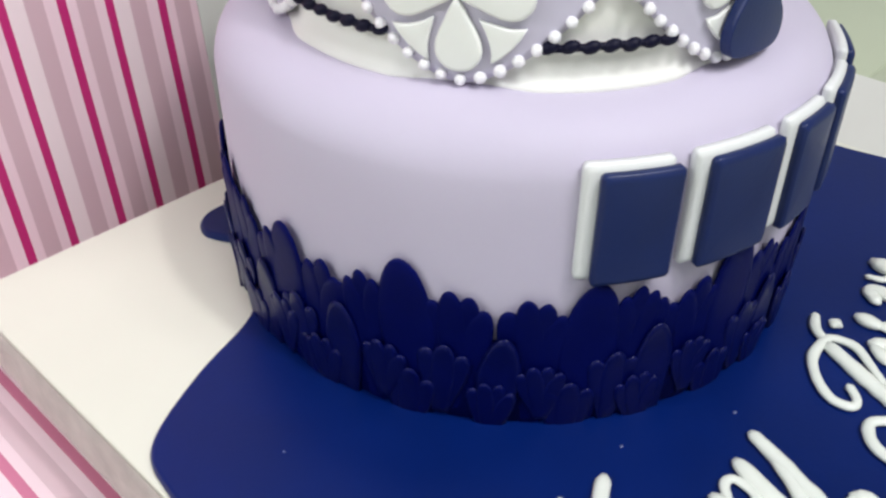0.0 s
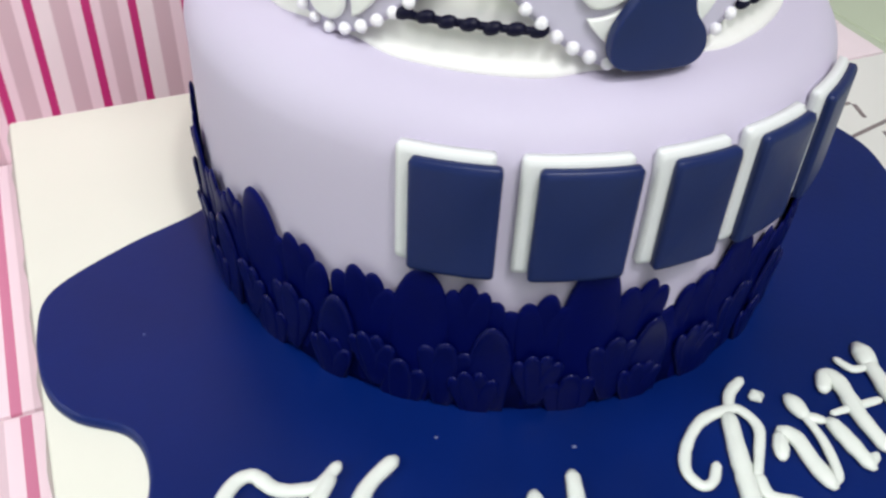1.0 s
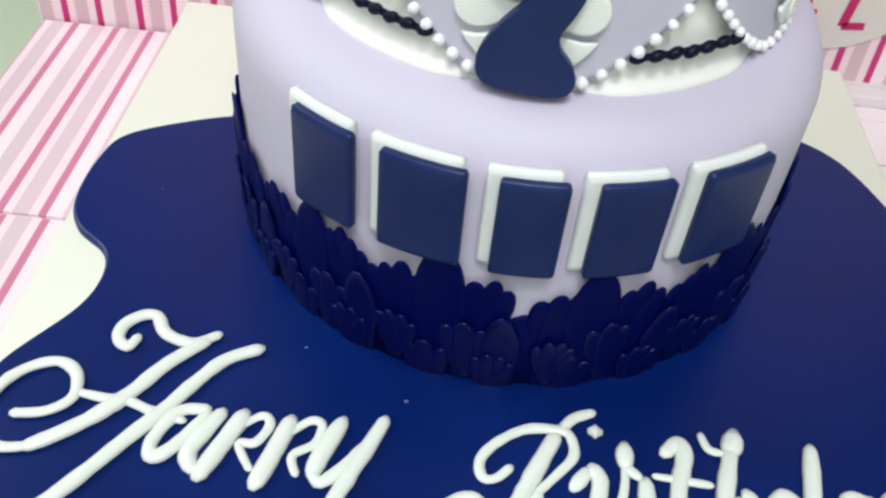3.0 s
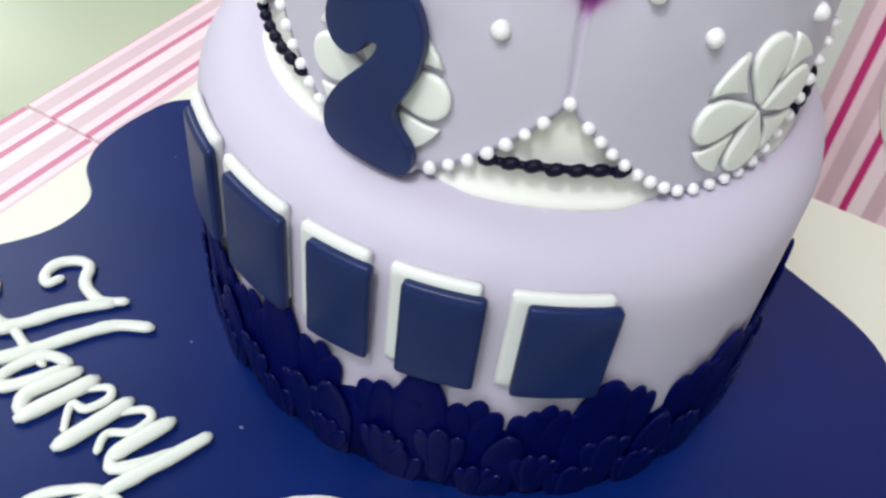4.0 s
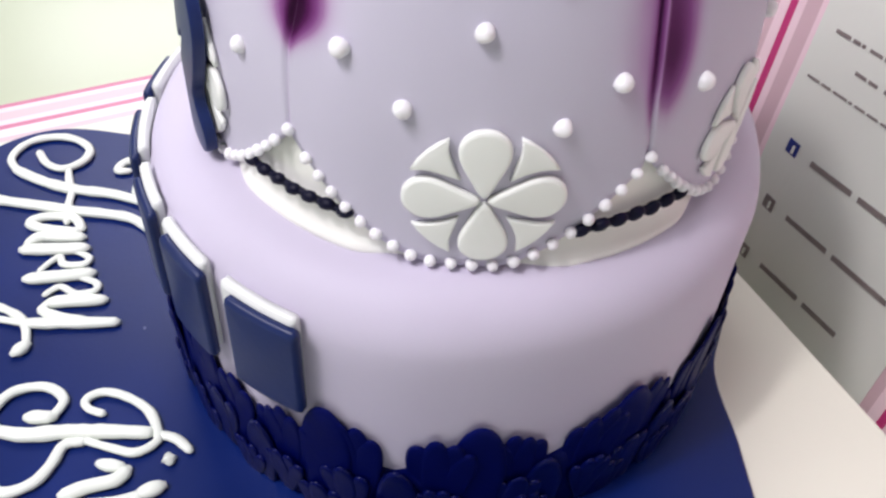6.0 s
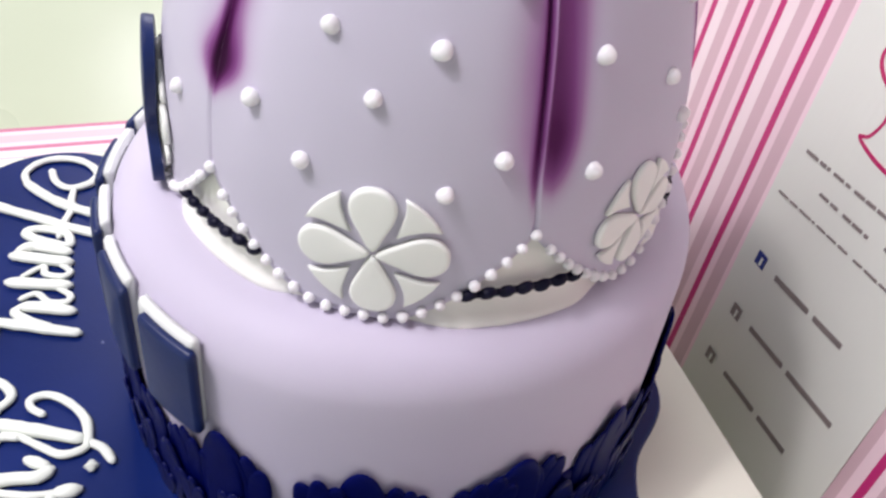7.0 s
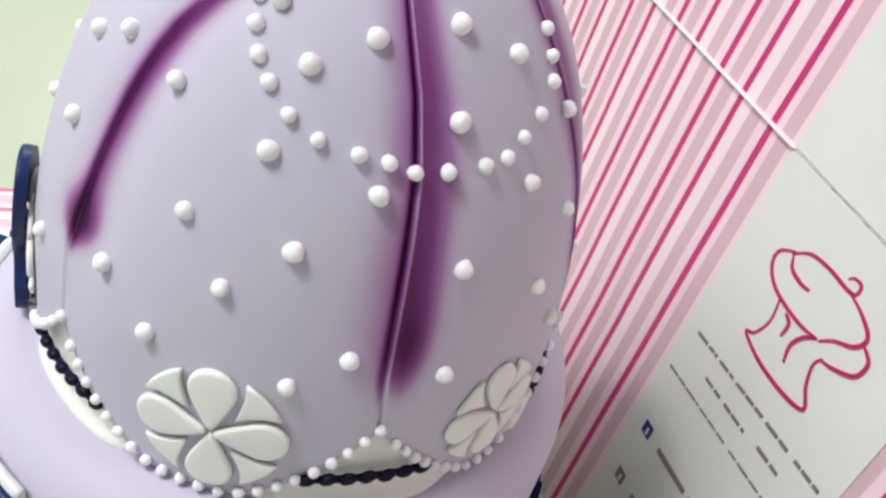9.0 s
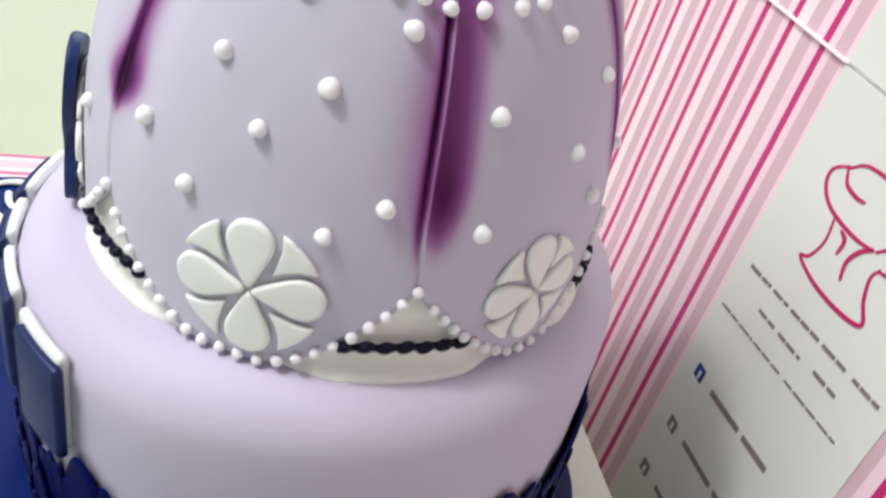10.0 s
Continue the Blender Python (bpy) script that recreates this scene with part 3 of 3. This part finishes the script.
lows = [part("leaf", frond_bm([(-13, 0.0036, 0.0270), (0, 0.0038, 0.0295), (13, 0.0036, 0.0265)], 0.1050, 0.0011, 0.0016, 4.0), navy_tip, tier, "small glossy three-lobed navy fondant leaf"),
        part("leaf", frond_bm([(0, 0.0068, 0.036)], 0.1052, 0.0013, 0.0016, 1.5), navy_tip, tier, "small pointed navy fondant leaf"),
        part("leaf", frond_bm([(-17, 0.0028, 0.0215), (-6, 0.0028, 0.0240), (5, 0.0028, 0.0235), (16, 0.0028, 0.0210)], 0.1054, 0.0011, 0.0016, 4.0), navy_tip, tier, "small glossy four-lobed navy fondant leaf")]
rng = random.Random(4)
first = True
for i in range(14):
    az = -182.2 + 26.7 * i if i < 13 else 158.0
    spots = [(big, az, 0.003)]
    spots += [(crowns[i % 4], az + 7.0 + rng.uniform(-0.4, 0.4), 0.003 + rng.uniform(-0.002, 0.002)), (crowns[(3 * i + 2) % 4], az + 19.7 + rng.uniform(-0.4, 0.4), 0.002 + rng.uniform(-0.002, 0.002))]
    spots += [(lows[0], az + 5.2 + rng.uniform(-1, 1), 0.003 + rng.uniform(-0.001, 0.002)), (lows[2], az + 20.4 + rng.uniform(-1, 1), 0.005 + rng.uniform(-0.001, 0.002)),
              (lows[1], az + 13.4 + rng.uniform(-0.7, 0.7), 0.002), (lows[2], az + 11.0 + rng.uniform(-2, 2), -0.003), (lows[0], az + 25.0 + rng.uniform(-2, 2), -0.008)]
    for src, a, z in spots:
        m = pose(0, 0, z, 0, 0, a) @ pose(-sunken(a), 0, 0, rng.uniform(-5, 5), 0, 0) @ Matrix.Diagonal((1, 1, rng.uniform(0.95, 1.05), 1))
        if not src.get("laid"):
            src["laid"] = 1
            src.matrix_local = m
        else:
            again(src, tier, m)
for src in [big, *crowns, *lows]:
    del src["laid"]


# name plates: plain blank blocks, each a white backing with a navy face
def plate_bm(half, z0, z1, r0, thick, corner):
    pts = []
    for cx, cz, a0 in ((half - corner, z1 - corner, 0), (-half + corner, z1 - corner, 90), (-half + corner, z0 + corner, 180), (half - corner, z0 + corner, 270)):
        for k in range(6):
            a = radians(a0 + 18 * k)
            pts.append((cx + corner * math.cos(a), cz + corner * math.sin(a)))
    dense = []
    for i, p in enumerate(pts):
        q = pts[(i + 1) % len(pts)]
        k = max(1, int(math.dist(p, q) / 0.003))
        dense += [(p[0] + (q[0] - p[0]) * s / k, p[1] + (q[1] - p[1]) * s / k) for s in range(k)]
    return pillow_bm(dense, thick, 0.7, 0.05, lambda x, y, h: ((r0 + h) * math.cos(x / r0), (r0 + h) * math.sin(x / r0), y))


for a0, a1 in ((-131.6, -116.4), (-115.0, -98.0), (-96.4, -83.6), (-82.0, -67.6), (-65.4, -49.4)):
    half = radians(a1 - a0) / 2 * 0.1045 * 0.87
    plate = part("name_plate", plate_bm(half, 0.0585, 0.0945, 0.1030, 0.0032, 0.0014), white_back, tier, "blank block with white backing")
    plate.rotation_euler = (0, 0, radians((a0 + a1) / 2 - 0.7))
    face = part("plate_face", plate_bm(half * 0.93, 0.0578, 0.0925, 0.1060, 0.0030, 0.0014), navy_face, plate, "navy blue block face")
    face.rotation_euler = (0, 0, radians(1.6))

# dome with airbrushed seams and a scalloped hem
SEAMS = [-179.0, -124.4, -60.9, 4.7, 62.0, 121.0]
FLOWERS = [-152.4, -93.5, -25.0, 31.1, 90.0, 150.5]
DOME_R, DOME_Z, DOME_H = 0.0815, 0.125, 0.135


def dome_r(z):
    return DOME_R + 0.0008 if z < DOME_Z else DOME_R * math.sqrt(max(0.0, 1 - ((z - DOME_Z) / DOME_H) ** 2)) + 0.0008


def away(a, b):
    return (a - b + 180) % 360 - 180


def hem(az):
    """Height of the dress's lower edge: it lifts to a point under each seam."""
    d = min(abs(away(az, s)) for s in SEAMS)
    return 0.1046 + 0.0290 * max(0, 1 - d / 27.0) ** 1.6


LEAN_NARROW = ((0.138, -0.4), (0.156, -0.7), (0.165, 0.3), (0.183, 1.8), (0.191, 2.6), (0.2006, 3.7), (0.2073, 4.8), (0.2131, 6.1), (0.2194, 8.2), (0.2257, 11.9), (0.25, 30))
LEAN_WIDE = ((0.138, -0.3), (0.152, -1.1), (0.166, -1.0), (0.186, -0.4), (0.204, 0.0), (0.219, -0.9), (0.236, -3.8), (0.25, -7))


LEAN_FAR = ((0.138, -0.3), (0.165, -2.0), (0.19, -4.5), (0.21, -8.0), (0.232, -12.0))


def drift(s, z):
    """Degrees by which a seam leans over with height."""
    table = LEAN_NARROW if s == SEAMS[2] else LEAN_FAR if s == SEAMS[4] else LEAN_WIDE
    if z <= table[0][0]:
        return table[0][1]
    for (z0, d0), (z1, d1) in zip(table, table[1:]):
        if z <= z1:
            return d0 + (d1 - d0) * (z - z0) / (z1 - z0)
    return table[-1][1]


def soft_step(x):
    x = max(0.0, min(1.0, x))
    return x * x * (3 - 2 * x)


def build_dome():
    bm = bmesh.new()
    tint = bm.verts.layers.float.new("airbrush")
    steps, rows = 1440, 90
    rings = []
    for k in range(rows):
        ring = []
        for i in range(steps):
            az = 360 * i / steps - 180
            low = hem(az)
            v = k / (rows - 1)
            z = low + (DOME_Z + DOME_H - 0.0004 - low) * (1 - (1 - v) ** 1.7)
            s = min(SEAMS, key=lambda q: abs(away(az, q + 0.5 * drift(q, z))))
            d = away(az, s + drift(s, z))
            lift = max(0.0, min(1.0, (z - 0.140) / 0.05))
            r = dome_r(z)
            wide = r / DOME_R
            narrow = s == SEAMS[2]
            fold = math.exp(-((d + 0.4) / 0.6) ** 2) * (0.0002 + 0.0016 * lift) - math.exp(-((d - 0.55) / 0.45) ** 2) * 0.0009 * lift
            fold += math.exp(-((d - 5) / 4.5) ** 2) * 0.0016 * lift + math.exp(-((d + 4) / 3.5) ** 2) * 0.0006 * lift
            r -= fold * wide + 0.0007 * math.exp(-(d / 0.35) ** 2) * (1 - lift)
            r += 0.0004 * noise.noise((3 * math.cos(radians(az)), 3 * math.sin(radians(az)), z * 30))
            high = soft_step((z - 0.170) / 0.045)
            if narrow:
                spray = math.exp(-((d - 0.1) / 1.3) ** 2) * (0.58 - 0.40 * high) + math.exp(-((d - 0.4) / 3.2) ** 2) * (0.28 + 0.10 * high)
                spray += math.exp(-((d - 0.6) / 8.0) ** 2) * 0.20 + math.exp(-(d / 5.2) ** 2 - ((z - 0.166) / 0.008) ** 2) * 0.48
                spray *= soft_step((z - 0.151 - 0.0003 * abs(d)) / 0.016)
            else:
                left = math.exp(-((d + 0.6) / 1.0) ** 2) * 0.50 + math.exp(-(d / 7.0) ** 2) * 0.26
                right = (0.53 - 0.17 * high) * (1 - soft_step((d - 1.5 - 1.5 * high) / 11.0))
                right += math.exp(-((d - 3.6) / 3.8) ** 2 - ((z - 0.159) / 0.013) ** 2) * 0.30
                turn = soft_step((d + 0.4) / 0.8)
                spray = left * (1 - turn) + right * turn + math.exp(-((d - 2.0) / 12.0) ** 2) * 0.13
                spray *= soft_step((z - 0.134 - 0.0008 * abs(d - 3.0) + 0.004 * (1 - turn)) / 0.030)
            # highlight on the crease's ridge, painted by thinning the spray there
            ridge_highlight = math.exp(-((d - 0.55) / 0.3) ** 2)
            mark = spray * (1 - 0.5 * ridge_highlight * (not narrow)) * (0.94 + 0.22 * noise.noise((az * 0.12, z * 40, 9)))
            mark += 0.15 * math.exp(-(d / 0.32) ** 2) * (1 - min(1.0, 4 * spray))
            vert = bm.verts.new((r * math.cos(radians(az)), r * math.sin(radians(az)), z))
            vert[tint] = max(0.0, min(1.0, mark))
            ring.append(vert)
        rings.append(ring)
    inner = [bm.verts.new((v.co.x * 0.975, v.co.y * 0.975, v.co.z + 0.0003)) for v in rings[0]]
    rings.insert(0, inner)
    for lo, hi in zip(rings, rings[1:]):
        for i in range(steps):
            bm.faces.new((lo[i], lo[(i + 1) % steps], hi[(i + 1) % steps], hi[i]))
    bm.faces.new(rings[-1])
    return bm


dome = part("dome", build_dome(), lavender_dome, cake, "lavender dome with purple airbrushed seams")
def skirt(a, r, z):
    near = min(abs(away(math.degrees(a), q)) for q in SEAMS)
    lip = soft_step((24 - near) / 12) if z < 0.112 else 1.0
    return r - 0.0035 * (1 - lip) + 0.00015 * noise.noise((14 * math.cos(a), 14 * math.sin(a), z * 60)) * (z < 0.125), z


part("underskirt", lathe_bm([(0.0836, TIER_TOP - 0.001), (0.0835, 0.1044), (0.0826, 0.1053), (0.0808, 0.1075), (0.0801, 0.116), (0.0796, 0.124), (0.079, 0.140), (0.06, 0.142)], 180, skirt), cream, dome, "cream underskirt showing between the scallops")


def on_dome(az, z, lift=0.0, spin=0.0):
    """A frame on the dome's surface: x along it, y up it, z outwards."""
    r, a = dome_r(z), radians(az)
    slope = (dome_r(z + 0.002) - dome_r(z - 0.002)) / 0.004
    out = Vector((math.cos(a), math.sin(a), -slope)).normalized()
    along = Vector((-math.sin(a), math.cos(a), 0))
    m = Matrix((along, out.cross(along), out)).transposed().to_4x4()
    return Matrix.Translation(Vector((r * math.cos(a), r * math.sin(a), z)) + out * lift) @ m @ pose(0, 0, 0, 0, 0, spin)


def pearl_bm(r, squash):
    bm = bmesh.new()
    bmesh.ops.create_icosphere(bm, subdivisions=3 if r > 0.002 else 2, radius=r)
    for v in bm.verts:
        v.co.z *= squash
        v.co += v.co.normalized() * (0.16 * r * noise.noise(v.co * (0.9 / r) + Vector((7, 3, 1))))
    return bm


PEARLS = {}


def pearl(az, z, size, lift=None):
    key = round(size, 5)
    m = on_dome(az, z, size * 0.2 if lift is None else lift, rng.uniform(0, 360))
    s = rng.uniform(0.93, 1.07)
    m = m @ Matrix.Diagonal((s, s * rng.uniform(0.95, 1.06), 1, 1))
    if key in PEARLS:
        again(PEARLS[key], dome, m)
    else:
        PEARLS[key] = part("pearl", pearl_bm(size, 0.92), pearl_white, dome, "round white sugar pearl")
        PEARLS[key].matrix_local = m


# loose pearls on the panels
for az, z in ((-73.7, 0.150), (-51.0, 0.162), (-39.4, 0.151), (-27.3, 0.171), (-36.5, 0.1855), (-13.3, 0.1485), (-3.5, 0.158), (-16.3, 0.184), (15.1, 0.151), (15.7, 0.181),
              (-2.7, 0.199), (-24.4, 0.204), (-46.8, 0.210), (-20.4, 0.222), (-6.7, 0.229), (13.4, 0.2145), (15.0, 0.2325), (32.3, 0.226), (32.4, 0.198), (36.6, 0.168),
              (50.7, 0.2096), (46.0, 0.151), (47.0, 0.185), (-64.5, 0.2127), (-71.0, 0.187), (-75.5, 0.2067), (-31.2, 0.2314)):
    pearl(az, z, 0.0024)
for az, z in ((-113, 0.150), (-108, 0.187), (-138, 0.162), (-150, 0.171), (-164, 0.151), (-100, 0.172), (74, 0.15), (88, 0.17), (104, 0.152), (132, 0.16), (160, 0.165), (-96, 0.215), (80, 0.2), (120, 0.2), (165, 0.2), (-135, 0.2)):
    pearl(az, z, 0.0024)
# hanging chain of pearls over the seam
for az, z in ((-37.0, 0.231), (-34.7, 0.226), (-31.8, 0.221), (-27.7, 0.2167), (-22.3, 0.2119), (-15.6, 0.2085), (-7.5, 0.207), (-1.6, 0.206), (3.9, 0.2042), (10.8, 0.2042), (19.6, 0.2047),
              (25.3, 0.2056), (30.7, 0.209), (37.4, 0.2125), (45.0, 0.2177), (47.2, 0.2227), (48.5, 0.2283)):
    pearl(az, z, 0.0020)
# pearl edging along the hem
for s, nxt in zip(SEAMS, SEAMS[1:] + [SEAMS[0] + 360]):
    az = s
    while az < nxt - 1.2:
        slope = abs(hem(az + 0.5) - hem(az - 0.5)) / (radians(1) * 0.083)
        pearl(az, hem(az) + 0.0012, 0.0017, 0.0007)
        az += math.degrees(0.0054 / 0.083 / math.sqrt(1 + slope * slope))

# beaded black ropes across each opening
bead_bm = bmesh.new()
bmesh.ops.create_icosphere(bead_bm, subdivisions=2, radius=0.00175)
for v in bead_bm.verts:
    v.co.x *= 1.55
bead = None
for s in SEAMS:
    rope = part("rope", tube_bm([on_dome(s + d, 0.1158 - 0.0004 * abs(d) / 12, 0.0002).translation for d in range(-11, 12, 2)], [0.0011] * 12), black_rope, dome, "black beaded icing rope")
    for k in range(7):
        d = -11.4 + 3.8 * k
        m = on_dome(s + d, 0.1158 + rng.uniform(-0.0003, 0.0003), 0.0006, rng.uniform(12, 26))
        if bead is None:
            bead = part("rope_bead", bead_bm, black_rope, rope)
            bead.matrix_local = m
        else:
            again(bead, rope, m)

# flowers: four round petals and four small points
tear = smooth_loop([(0.0, 0.0008), (0.0036, 0.0066), (0.0060, 0.0122), (0.0056, 0.0166), (0.0024, 0.0195), (-0.0024, 0.0195), (-0.0056, 0.0166), (-0.0060, 0.0122), (-0.0036, 0.0066)], 4)
kite = [Vector(p) for p in ((0.0003, 0.0082), (0.0014, 0.0114), (0.0034, 0.0150), (0.0048, 0.0166), (0.0066, 0.0182), (0.0036, 0.0190), (0.0, 0.0193), (-0.0036, 0.0190), (-0.0066, 0.0182), (-0.0048, 0.0166), (-0.0034, 0.0150), (-0.0014, 0.0114))]
petal_a = petal_b = None
for az in FLOWERS:
    flower = new("flower")
    flower.parent = dome
    grow = 0.88 if az == 31.1 else 1.02
    flower["label"] = "flat white fondant flower in a round outline"
    for k in range(4):
        for small in (False, True):
            turn = 90 * k + (45 if small else 0) + 3
            src = petal_b if small else petal_a
            c = Vector((-math.sin(radians(turn)), math.cos(radians(turn)))) * 0.010 * grow
            m = on_dome(az + math.degrees(c.x / 0.083), 0.1285 + c.y, 0.0001, turn) @ Matrix.Translation((0, -0.010 * grow, 0)) @ Matrix.Diagonal((grow, grow, 1, 1))
            if src is None:
                src = part("petal", pillow_bm(kite if small else tear, 0.0014 if small else 0.0018, 0.62, 0.07), petal_white, flower, "small pointed petal" if small else "rounded petal")
                src.matrix_local = m
                if small:
                    petal_b = src
                else:
                    petal_a = src
            else:
                again(src, flower, m)

# the figure two in front of the flower facing the plates
two = smooth_loop([(-12, 36), (-9.6, 29.5), (-4.5, 27.6), (-1.2, 29.8), (1.0, 32.8), (3.0, 33.4), (2.6, 31.2), (-0.4, 26.6), (-7.3, 18.1), (-11.6, 9), (-9.6, 1.2), (1.9, -0.8), (11.5, -0.6),
                   (14.6, 3.2), (13.4, 8.4), (9.8, 13.2), (8.8, 17.8), (11.6, 23.6), (13.6, 29), (14.7, 37.3), (12.3, 44.2), (7.5, 48), (0, 49), (-8.5, 44.5)], 5)


def slab_bm(outline, thick, edge, lay):
    """A cut-out slab with a rounded rim, cut into a fine net and laid on a curved body."""
    bm = bmesh.new()
    n, rings = len(outline), []
    for k, h in ((0.0, 0.0), (0.0, thick * 0.7), (edge * 0.35, thick * 0.92), (edge, thick)):
        ring = []
        for i, p in enumerate(outline):
            d = (outline[(i + 1) % n] - outline[i - 1]).normalized()
            ring.append(bm.verts.new((p.x - d.y * k, p.y + d.x * k, h)))
        rings.append(ring)
    for lo, hi in zip(rings, rings[1:]):
        for i in range(n):
            bm.faces.new((lo[i], lo[(i + 1) % n], hi[(i + 1) % n], hi[i]))
    for tri in tessellate_polygon([[Vector((p.x, p.y, 0)) for p in outline]]):
        bm.faces.new([rings[-1][i] for i in tri])
        bm.faces.new([rings[0][i] for i in reversed(tri)])
    xs, ys = [p.x for p in outline], [p.y for p in outline]
    for axis, lo, hi in (((1, 0, 0), min(xs), max(xs)), ((0, 1, 0), min(ys), max(ys))):
        steps = int((hi - lo) / 0.002)
        for i in range(1, steps):
            c = lo + (hi - lo) * i / steps
            bmesh.ops.bisect_plane(bm, geom=bm.verts[:] + bm.edges[:] + bm.faces[:], plane_co=Vector(axis) * c, plane_no=axis, dist=1e-6)
    bmesh.ops.remove_doubles(bm, verts=bm.verts[:], dist=4e-5)
    bmesh.ops.dissolve_degenerate(bm, edges=bm.edges[:], dist=2e-5)
    for v in bm.verts:
        v.co = lay(*v.co)
    bmesh.ops.recalc_face_normals(bm, faces=bm.faces[:])
    return bm


def lay_two(x, y, h):
    return on_dome(-94.0 + math.degrees(x / 0.085), 0.107 + y, 0.0026 + h).translation


part("figure_2", slab_bm([p / 1000 for p in two], 0.0034, 0.0004, lay_two), navy_face, dome, "navy blue fondant figure two", smooth=False)
